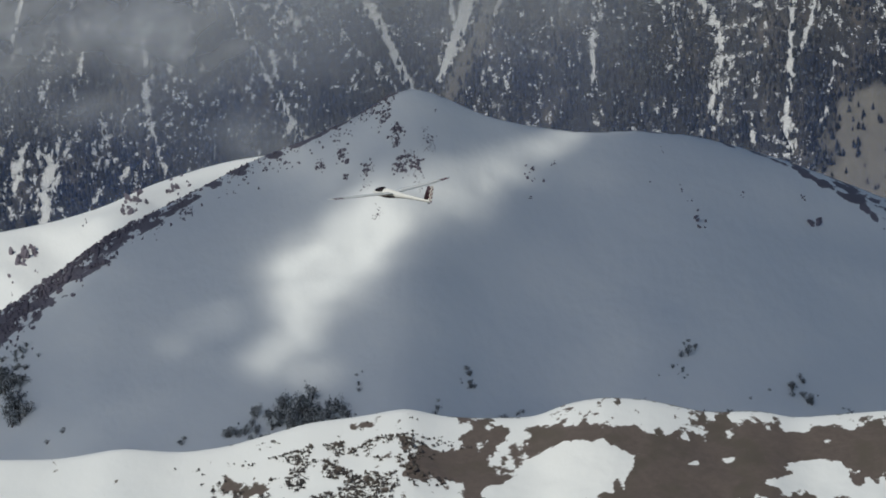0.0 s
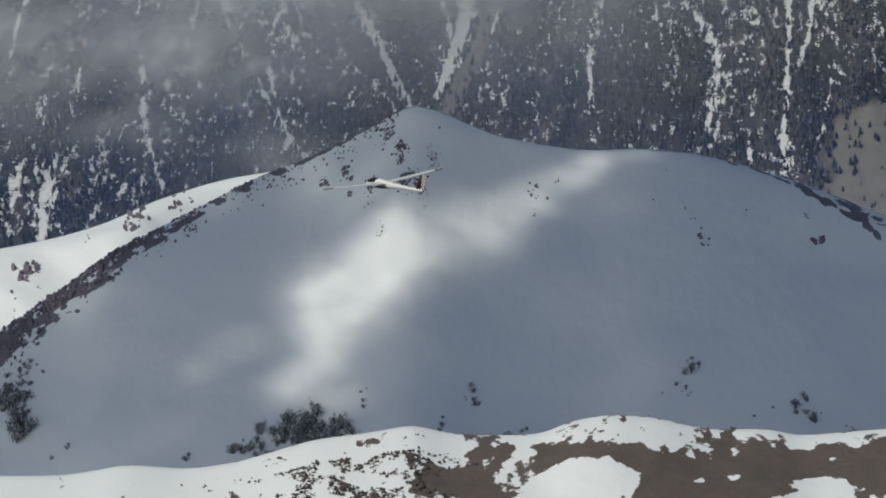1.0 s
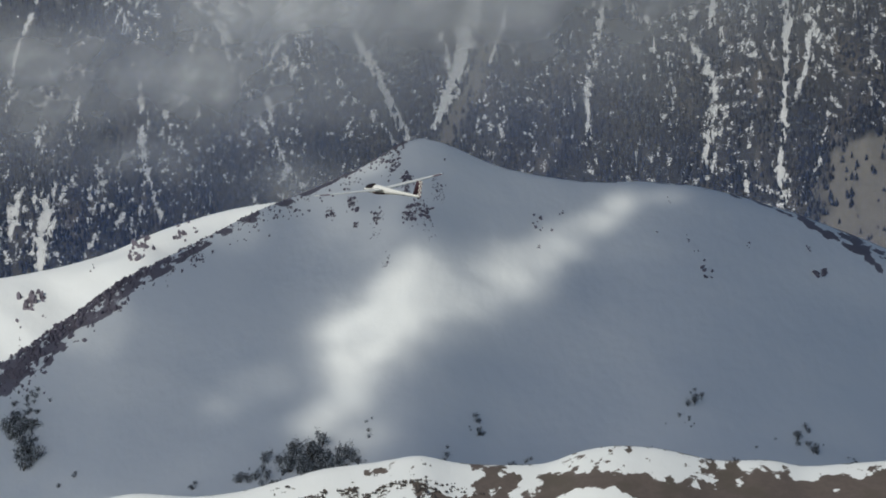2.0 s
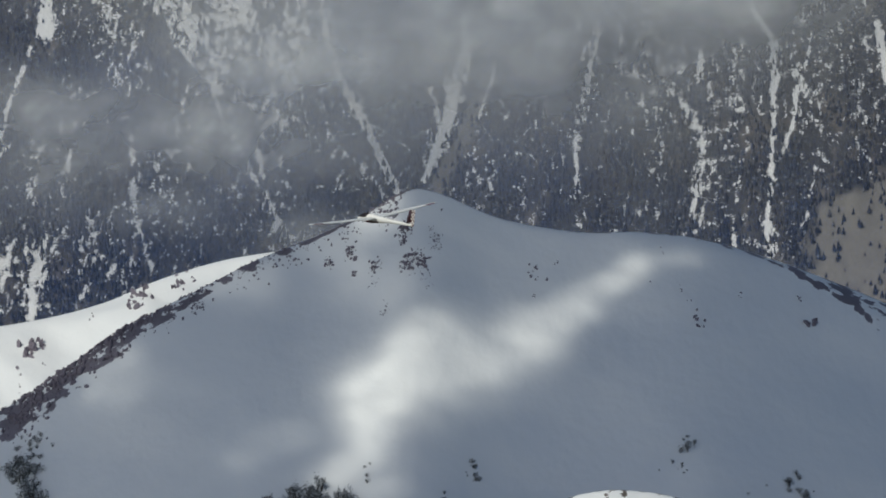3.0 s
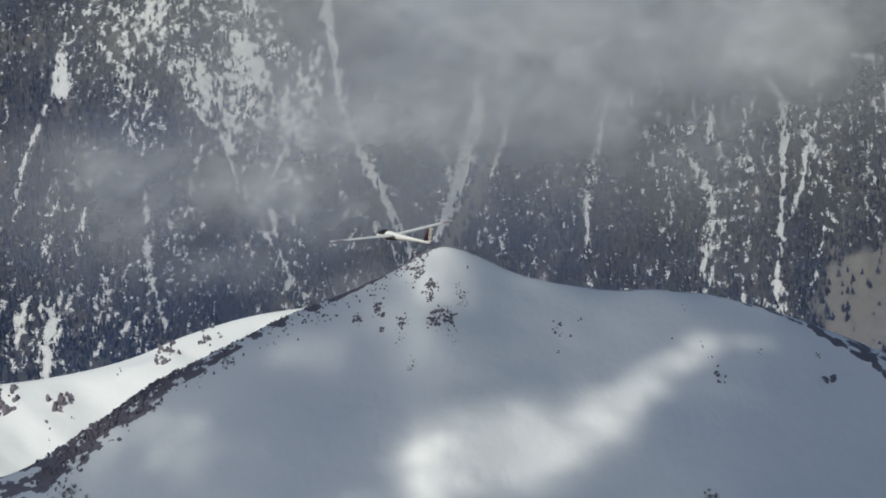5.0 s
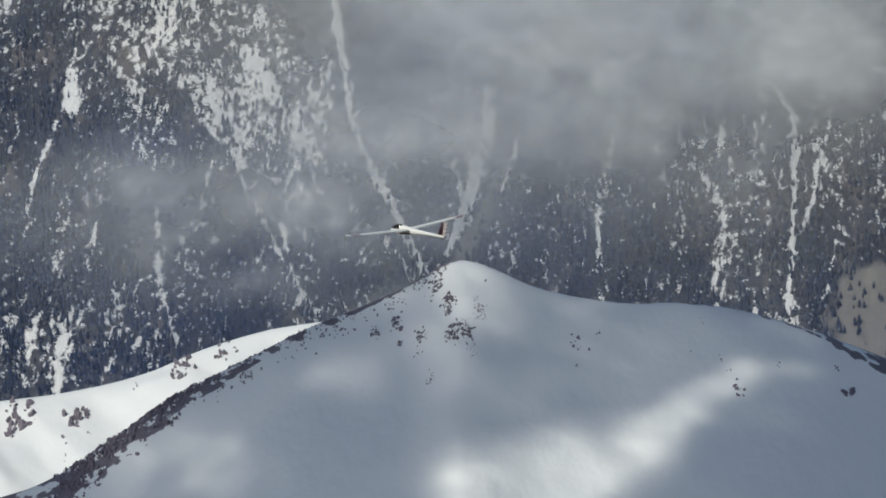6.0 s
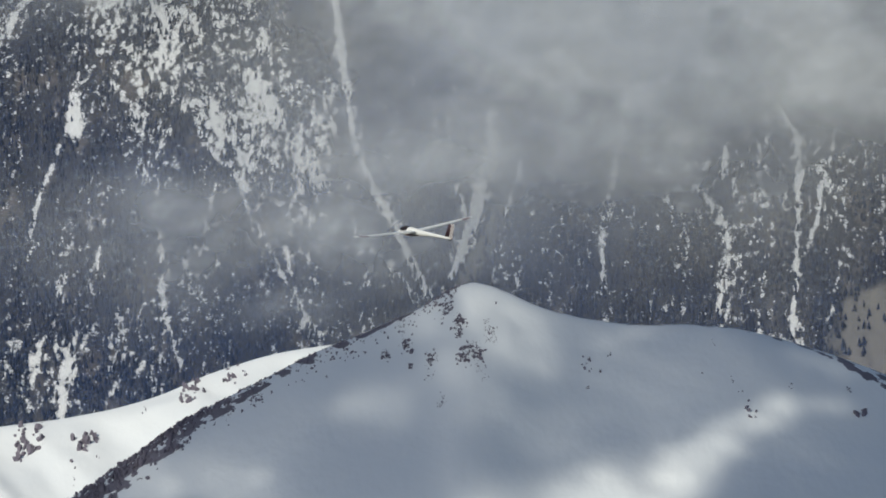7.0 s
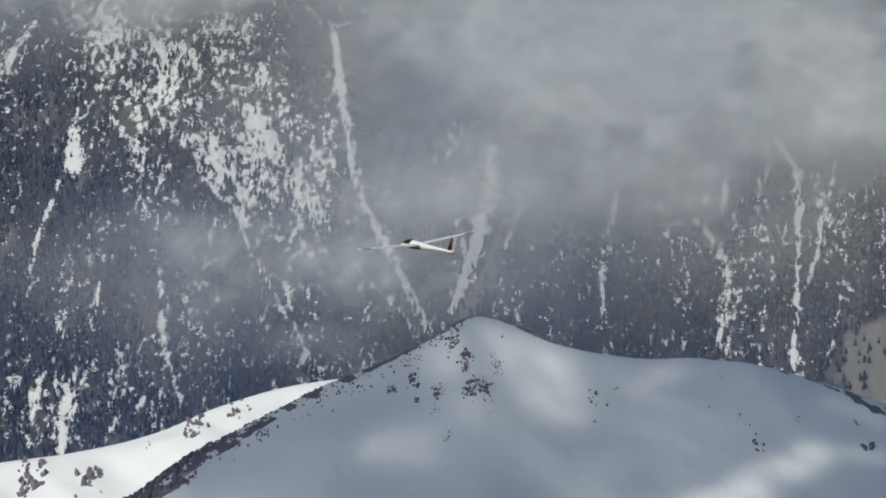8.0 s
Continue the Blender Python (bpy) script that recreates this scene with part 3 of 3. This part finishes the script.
def glider():
    g = new("glider")
    tagged(g, "white sailplane with dark red markings and chequered rudder, flying", "glider")
    part("fuselage", loft(BODY), WHITE, g)
    canopy = [(1.76, 0.046, 0.050, 0.020), (1.66, 0.125, 0.151, 0.040), (1.4, 0.205, 0.277, 0.060), (1.1, 0.245, 0.353, 0.080), (0.85, 0.268, 0.384, 0.085), (0.70, 0.268, 0.378, 0.085), (0.64, 0.171, 0.252, 0.080)]
    part("canopy", loft(canopy), CANOPY, g, "dark tinted canopy")
    for side in (1, -1):
        tilt = math.tan(radians(3.0))
        wing = part("wing", surface([(side * s, 0.42 - 0.022 * s, c, 0.06 + tilt * s, k) for s, c, k in
                                     ((0.18, 0.98, 1.1), (0.6, 0.92, 0.85), (4.2, 0.80, 0.72), (6.6, 0.58, 0.7), (7.3, 0.44, 0.7), (7.5, 0.28, 0.6))]), WHITE, g)
        bm = bmesh.new()
        for s0, s1 in ((6.15, 7.15),):
            for u0, u1 in ((-0.012, 0.012),):
                corners = []
                for s in (s0, s1):
                    lead, chord = 0.42 - 0.022 * s, np.interp(s, (4.2, 6.6, 7.3), (0.80, 0.58, 0.44))
                    z = 0.06 + tilt * s
                    for u, v in ((0.42, 0.072), (1.01, 0.010), (1.01, -0.010), (0.42, -0.040)):
                        corners.append(bm.verts.new((lead - u * chord, side * s, z + v * chord)))
                for q in ((0, 1, 5, 4), (1, 2, 6, 5), (2, 3, 7, 6), (3, 0, 4, 7), (0, 3, 2, 1), (4, 5, 6, 7)):
                    bm.faces.new([corners[k] for k in q])
        bmesh.ops.recalc_face_normals(bm, faces=bm.faces)
        part("tip_marking", bm, RED, wing, "dark red tip marking")
        part("belly_stripe", body_panel(0.72, -0.62, *((-52, -24) if side > 0 else (-156, -128)), 0.012), RED, g, "dark red stripe under the wing root")
    part("fin", surface([(-0.05, -3.55, 0.55, 0, 0.9), (0.6, -3.78, 0.45, 0, 0.85), (1.22, -4.02, 0.34, 0, 0.8)], True), FIN, g, "dark plum fin")
    bm = bmesh.new()
    heights = [-0.14, 1.24]
    quad = [(-4.09, heights[0]), (-4.46, heights[0]), (-4.68, heights[1]), (-4.35, heights[1])]
    rings = [[bm.verts.new((x, y * (0.4 if k in (1, 2) else 1), z)) for k, (x, z) in enumerate(quad)] for y in (-0.035, 0.035)]
    for k in range(4):
        bm.faces.new((rings[0][k], rings[0][(k + 1) % 4], rings[1][(k + 1) % 4], rings[1][k]))
    bm.faces.new(rings[0])
    bm.faces.new(rings[1][::-1])
    bmesh.ops.recalc_face_normals(bm, faces=bm.faces)
    rudder = part("rudder", bm, WHITE, g)
    bm = bmesh.new()
    rows_n, cols_n = 8, 3
    for r in range(rows_n):
        for c in range(cols_n):
            if (r + c) % 2:
                continue
            verts = []
            for y in (-0.042, 0.042):
                for rr, cc in ((r, c), (r, c + 1), (r + 1, c + 1), (r + 1, c)):
                    v, u = rr / rows_n, cc / cols_n
                    lead, trail = -4.09 - 0.26 * v, -4.46 - 0.22 * v
                    verts.append(bm.verts.new((lead + (trail - lead) * u, y * (1 - 0.55 * u), heights[0] + (heights[1] - heights[0]) * v)))
            for q in ((0, 1, 2, 3), (7, 6, 5, 4), (0, 4, 5, 1), (1, 5, 6, 2), (2, 6, 7, 3), (3, 7, 4, 0)):
                bm.faces.new([verts[k] for k in q])
    part("chequers", bm, RED, rudder, "dark red chequer squares")
    bm = bmesh.new()
    bmesh.ops.create_cone(bm, cap_ends=True, segments=16, radius1=0.1, radius2=0.1, depth=0.05, matrix=pose(-4.2, 0, -0.2, 90))
    part("tail_wheel", bm, RUBBER, g)
    return g


plane = glider()


# ---- boulders and scrub on the slopes ----
def boulder_mesh(seed):
    """A craggy rock: lumps cut by a few flat breaks."""
    r = random.Random(seed + 40)
    bm = bmesh.new()
    bmesh.ops.create_icosphere(bm, subdivisions=3, radius=1.0)
    cuts = [(Vector((r.gauss(0, 1), r.gauss(0, 1), r.gauss(0, 0.7))).normalized(), r.uniform(0.45, 0.8)) for k in range(9)]
    for v in bm.verts:
        n = noise.noise(v.co * 1.3 + Vector((seed * 7.1, 0, 0))) * 0.9 + noise.noise(v.co * 3.1 + Vector((0, seed * 3.3, 0))) * 0.5
        v.co = v.co * (1 + n)
        for face, reach in cuts:
            over = v.co.dot(face) - reach
            if over > 0:
                v.co -= face * over * 0.9
        v.co.z *= 0.85
    return bm


def shrub_parts(seed, thing):
    """A low mountain pine: bent stems under a ragged crown of needle tufts."""
    r = random.Random(seed)
    bm = bmesh.new()
    for k in range(7):
        m = pose(r.uniform(-0.4, 0.4), r.uniform(-0.3, 0.3), 0.4, r.uniform(-25, 25), r.uniform(-25, 25), 0)
        bmesh.ops.create_cone(bm, cap_ends=True, segments=5, radius1=0.05, radius2=0.02, depth=1.2, matrix=m)
    part("stem", bm, BARK, thing)
    bm = bmesh.new()
    clumps = [(r.gauss(0, 0.4), r.gauss(0, 0.4), r.uniform(0.35, 1.2), r.uniform(0.14, 0.34)) for k in range(13)]
    for k in range(260):
        cx, cy, cz, size = clumps[k % len(clumps)]
        at = pose(cx + r.gauss(0, size * 0.6), cy + r.gauss(0, size * 0.6), max(0.05, cz + r.gauss(0, size * 0.7)), r.uniform(-70, 70), r.uniform(-70, 70), r.uniform(0, 360))
        w, h = r.uniform(0.03, 0.06), r.uniform(0.08, 0.16)
        bm.faces.new([bm.verts.new(at @ Vector(p)) for p in ((-w, 0, 0), (0, -0.02, -h), (w, 0, 0), (0, 0.02, h))])
    part("crown", bm, SCRUB, thing)


boulders, shrubs = [], []
for k in range(4):
    b = part("boulder", boulder_mesh(k), STONE, None)
    boulders.append(tagged(b, "dark boulder half sunk in the snow slope", "boulder", "boulders on the ridge"))
    s = tagged(new("mountain_pine"), "low mountain pine dusted with snow", "shrub", "mountain pines on the slopes")
    shrub_parts(k + 20, s)
    shrubs.append(s)

USED = set()


def scatter(spots, height, models, seed, sink, stretch, aspect=2.2, grow=1.0, more=1.0, loose=0.42):
    """Groups of (x, y, spread, count, size) set down on a slope."""
    r = random.Random(seed)
    for cx, cy, spread, count, size in spots:
        for k in range(round(count * more)):
            x, y = cx + r.gauss(0, spread * loose), cy + r.gauss(0, spread * loose * aspect)
            s = size * grow * r.uniform(0.4, 1.15)
            m = pose(x, y, float(height(np.array(x), np.array(y))) - sink * s, r.uniform(-8, 8), r.uniform(-8, 8), r.uniform(0, 360))
            m = m @ Matrix.Diagonal((s * r.uniform(0.6, 1.4), s * r.uniform(0.6, 1.4), s * stretch * r.uniform(0.75, 1.2), 1))
            i = r.randrange(len(models))
            if models[i].name not in USED:
                USED.add(models[i].name)
                models[i].matrix_basis = m
            else:
                copy_plain(models[i], m)


def copy_plain(model, m):
    """A repeat with its own size."""
    size = model.matrix_basis.copy()
    model.matrix_basis = Matrix.Identity(4)
    made = copy_thing(model, m)
    model.matrix_basis = size
    return made


# x, y, spread, count, size
PEAK_ROCKS = [(-20.8, 1492.2, 4, 7, 1.3), (-16.7, 1483.5, 4, 9, 1.3), (-16.1, 1477.7, 2, 4, 1.2), (-15.0, 1468.1, 4, 9, 1.4), (-9.5, 1469.0, 4, 7, 1.3),
              (-12.3, 1471.2, 3, 5, 0.8), (-5.4, 1481.9, 3, 5, 0.8), (-2.8, 1496.1, 0.5, 2, 0.7), (-35.6, 1482.6, 3, 5, 1.5), (-33.8, 1478.7, 1, 2, 1.6),
              (-43.1, 1479.6, 2.5, 5, 1.1), (-34.0, 1471.2, 1.2, 3, 1.0), (-26.5, 1470.8, 3, 7, 1.1), (-4.4, 1477.8, 4, 6, 0.6), (-22.6, 1448.3, 2.5, 5, 0.7),
              (-27.3, 1463.3, 3, 3, 0.6), (-9.6, 1463.0, 5, 6, 0.6)]
FACE_ROCKS = [(29.5, 1483.9, 2, 4, 1.1), (31.7, 1486.1, 0.8, 2, 1.2), (35.6, 1481.6, 0.7, 2, 0.9), (39.0, 1489.9, 0.8, 2, 0.9), (30.8, 1472.2, 0.8, 3, 0.9),
              (78.1, 1501.3, 0.5, 2, 0.8), (72.9, 1484.8, 0.4, 1, 0.7), (84.2, 1483.4, 0.7, 2, 0.8), (87.1, 1478.0, 1, 2, 0.6), (89.8, 1470.1, 1.6, 4, 1.2),
              (106.5, 1488.2, 0.7, 2, 0.8), (128.6, 1496.9, 0.8, 4, 1.0), (130.4, 1485.8, 0.6, 2, 2.2), (133.6, 1488.2, 0.6, 2, 2.2)]
CREST_ROCKS = [(-149.5, 1468.2, 6, 16, 1.5), (-140, 1471.5, 5, 14, 1.6), (-130.2, 1475.7, 5, 16, 1.6), (-123.3, 1477.2, 5, 14, 1.6), (-115, 1479, 4, 9, 1.3),
               (-117.3, 1463.5, 2, 4, 1.1), (-106.5, 1480.8, 5, 10, 1.0), (-94, 1484, 5, 9, 1.0), (-90.2, 1474.5, 2, 3, 0.8), (-72.8, 1487.4, 5, 8, 0.8),
               (-57.0, 1491.7, 5, 7, 0.8), (-39.0, 1495.9, 5, 8, 0.8), (-25.0, 1501.0, 4, 7, 0.9), (-19.0, 1502.1, 2, 5, 0.9), (-151.6, 1458.7, 5, 12, 1.0),
               (-62.9, 1488.1, 3, 3, 0.6), (-101.9, 1471.5, 2, 3, 0.6)]
SHOULDER_ROCKS = [(-176.5, 1759.4, 3.5, 14, 2.6), (-172.1, 1763.6, 1.5, 5, 1.6), (-131.4, 1777.5, 5, 20, 1.8), (-134.7, 1772.9, 4, 8, 1.2), (-115.0, 1783.4, 3.5, 10, 1.7),
                  (-180.8, 1742.9, 2, 3, 0.8), (-169.5, 1747.3, 1, 2, 0.7), (-151.4, 1772.6, 3, 4, 0.7), (-178.8, 1734.3, 2, 3, 0.8), (-107.9, 1785.1, 2, 3, 0.8),
                  (-205.8, 1777.9, 4, 12, 1.8), (-204, 1765, 4, 12, 2.2), (-197, 1768, 4, 12, 2.0)]
LOW_SCRUB = [(81.8, 1411.0, 1.8, 5, 1.9), (85.1, 1412.5, 0.8, 2, 1.2), (77.0, 1402.6, 0.5, 1, 1.0), (72.4, 1397.9, 0.4, 1, 1.2), (80.6, 1399.1, 1.2, 4, 0.7),
             (66.4, 1385.9, 0.5, 2, 1.6), (117.6, 1405.0, 0.8, 3, 1.8), (121.0, 1411.3, 0.6, 3, 1.6), (123.3, 1401.6, 1.4, 5, 2.1), (109.3, 1402.8, 0.4, 1, 1.0),
             (95.3, 1386.5, 0.6, 3, 1.4), (86.8, 1381.9, 1.4, 4, 1.0), (102.7, 1395.5, 0.3, 1, 0.7), (8.4, 1385.9, 0.9, 3, 1.6), (9.5, 1380.7, 1, 3, 1.2)]
LOW_SCRUB += [(6.7, 1379.9, 1.4, 4, 0.7), (-28.4, 1379.6, 1.5, 4, 1.1), (19.7, 1370.3, 0.8, 3, 1.5), (26.1, 1375.3, 1.5, 5, 1.1), (-1.7, 1362.8, 0.8, 3, 1.2), (136.1, 1404.6, 2, 3, 0.8)]
COPSE = [(-61.1, 1368, 4, 8, 2.8), (-53.0, 1371, 4, 10, 3.2), (-47.3, 1368, 5, 13, 3.2), (-41.6, 1367, 4, 10, 3.0), (-36.9, 1365, 3.5, 7, 2.6),
         (-69.4, 1367, 2, 4, 2.2), (-31.8, 1366, 2, 4, 1.6), (-148.8, 1429.7, 5, 12, 3.4), (-144.6, 1416.4, 4, 10, 3.6), (-149.0, 1442.2, 5, 9, 1.6),
         (-143.9, 1440.1, 3, 5, 1.2), (-128.3, 1394.2, 2, 3, 1.2), (-86.2, 1371.4, 2, 3, 1.2)]
scatter(PEAK_ROCKS, ridge_z, boulders, 1, 0.15, 1.25, 1.7, 0.56, 1.6, 0.30)
scatter(FACE_ROCKS, ridge_z, boulders, 2, 0.15, 1.35, 2.2, 0.58, 1.5, 0.6)


def rubble(name, label, spots, seed, times, small, large, along, across, rise=0.0):
    """Countless broken rocks round (x, y, spread, count, size) spots on the ridge, as one mass."""
    r = np.random.default_rng(seed)
    shapes = []
    for k in range(3):
        bm = bmesh.new()
        bmesh.ops.create_icosphere(bm, subdivisions=2, radius=1.0)
        for v in bm.verts:
            v.co *= 1 + 0.9 * noise.noise(v.co * 1.4 + Vector((k * 5.3, 0, 0))) + 0.4 * noise.noise(v.co * 3.3 + Vector((0, k * 2.7, 0)))
        shapes.append((np.array([v.co for v in bm.verts]), np.array([[v.index for v in f.verts] for f in bm.faces])))
        bm.free()
    verts, faces, base_n = [], [], 0
    for cx, cy, spread, count, size in spots:
        for k in range(round(times * count)):
            x, y = cx + r.normal(0, spread * along), cy + r.normal(0, spread * across)
            if rise:
                y = cy + rise - abs(y - cy)
            s = size * r.uniform(small, large)
            a = r.uniform(0, 6.28)
            base, tris = shapes[r.integers(3)]
            turned = base @ np.array([[math.cos(a), math.sin(a), 0], [-math.sin(a), math.cos(a), 0], [0, 0, 1]])
            verts.append(turned * s * r.uniform(0.55, 1.45, 3) * [0.85, 1.2, 1.25] + [x, y, float(ridge_z(np.array(x), np.array(y))) - 0.1])
            faces.append(tris + base_n)
            base_n += len(base)
    ob = new(name, mesh_of(name, np.concatenate(verts), np.concatenate(faces), STONE))
    return tagged(ob, label, "rocks", kind="stuff")


rubble("crest_rubble", "dark broken rocks along the ridge crest", CREST_ROCKS, 5, 8, 0.12, 0.62, 0.9, 1.3, 3.0)
rubble("peak_rubble", "small dark stones poking through snow below the peak", PEAK_ROCKS, 6, 5, 0.12, 0.36, 0.36, 0.62)
scatter(SHOULDER_ROCKS, shoulder_z, boulders, 4, 0.15, 1.9, 3.6, 0.75, 0.95)
scatter(LOW_SCRUB, ridge_z, shrubs, 5, 0.05, 1.0, 2.2, 0.9, 1.2, 0.7)
scatter(COPSE, ridge_z, shrubs, 6, 0.05, 1.15, 1.4, 1.0, 1.15, 0.6)


def heath():
    """Countless dark dwarf shrubs on the near hill, as one mass."""
    r = np.random.default_rng(12)
    x, d = r.normal(-29, 15, 8800), r.uniform(14, 125, 8800)
    more = 900
    x, d = np.concatenate([x, r.uniform(-80, 50, more)]), np.concatenate([d, r.uniform(5, 125, more)])
    lump = fbm(x / 5, d / 7, 3)
    keep = (lump > -0.02) & (x < -8 + 18 * r.random(len(x))) | (lump > 0.22)
    x, y = x[keep], 1180 - d[keep]
    n, sides = len(x), 5
    z = front_z(x, y) - 0.05
    tall = r.uniform(0.25, 1.0, n) * (1 + 0.9 * (r.random(n) > 0.93))
    verts, faces = [], []
    for part_k in range(3):
        ox, oy = r.normal(0, 0.3, n), r.normal(0, 0.3, n)
        turn, wide = r.uniform(0, 6.28, n), tall * r.uniform(0.25, 0.5, n)
        ring = np.stack([np.stack([x + ox + np.cos(turn + k * 1.2566) * wide, y + oy + np.sin(turn + k * 1.2566) * wide,
                                   z + tall * r.uniform(0, 0.35, n)], -1) for k in range(sides)], 1)
        tip = np.stack([x + ox, y + oy, z + tall * r.uniform(0.6, 1.0, n)], -1)[:, None]
        verts.append(np.concatenate([ring, tip], 1).reshape(-1, 3))
        i = part_k * n * (sides + 1) + np.arange(n)[:, None] * (sides + 1)
        faces += [np.concatenate([i + k, i + (k + 1) % sides, i + sides], 1) for k in range(sides)]
    ob = new("heath", mesh_of("heath", np.concatenate(verts), np.concatenate(faces), HEATHER))
    return tagged(ob, "dark dwarf shrubs poking through snow on the hillside", "shrubs", kind="stuff")


heath()


# ---- what moves ----
def motions():
    # seconds, place in metres, bank, pitch and heading in degrees
    flight = [
        (0.0, -4.34, 348.56, 367.99, -3.16, -4.49, 139.62),
        (0.5, -6.12, 344.10, 369.41, -3.01, -4.01, 139.23),
        (1.0, -8.03, 339.03, 371.20, -3.37, -3.29, 138.21),
        (2.5, -13.87, 323.25, 375.39, -4.36, -3.06, 136.79),
        (3.0, -15.65, 311.42, 376.15, -4.61, -3.10, 136.70),
        (3.5, -17.22, 302.95, 376.82, -4.85, -3.13, 136.61),
        (4.0, -19.41, 294.52, 378.39, -4.85, -3.43, 136.65),
        (4.5, -21.28, 291.59, 379.61, -4.85, -3.73, 136.68),
        (6.0, -26.28, 299.52, 381.03, -4.97, -3.95, 137.96),
        (6.5, -27.91, 304.93, 381.52, -5.01, -4.02, 138.39),
        (7.0, -29.39, 307.75, 382.06, -4.75, -4.37, 138.09),
        (7.5, -30.92, 311.77, 382.46, -4.49, -4.72, 137.80),
        (8.0, -32.27, 316.98, 382.88, -4.23, -5.07, 137.50),
    ]
    walk(plane, [(t, pose(x, y, z, bank, pitch, head)) for t, x, y, z, bank, pitch, head in flight])
    for bank, east, south, sink in ((cover, 5.0, -8.1, 0.0), (cloud_main, 27.0, 0.0, 0.0), (cloud_wisps, 24.0, 0.0, 0.0)):
        start = 0.0 if bank in (cover, cloud_wisps) else SECONDS
        walk(bank, [(float(t), pose(east * (t - start), south * (t - start), sink * (t - start))) for t in range(9)])


motions()
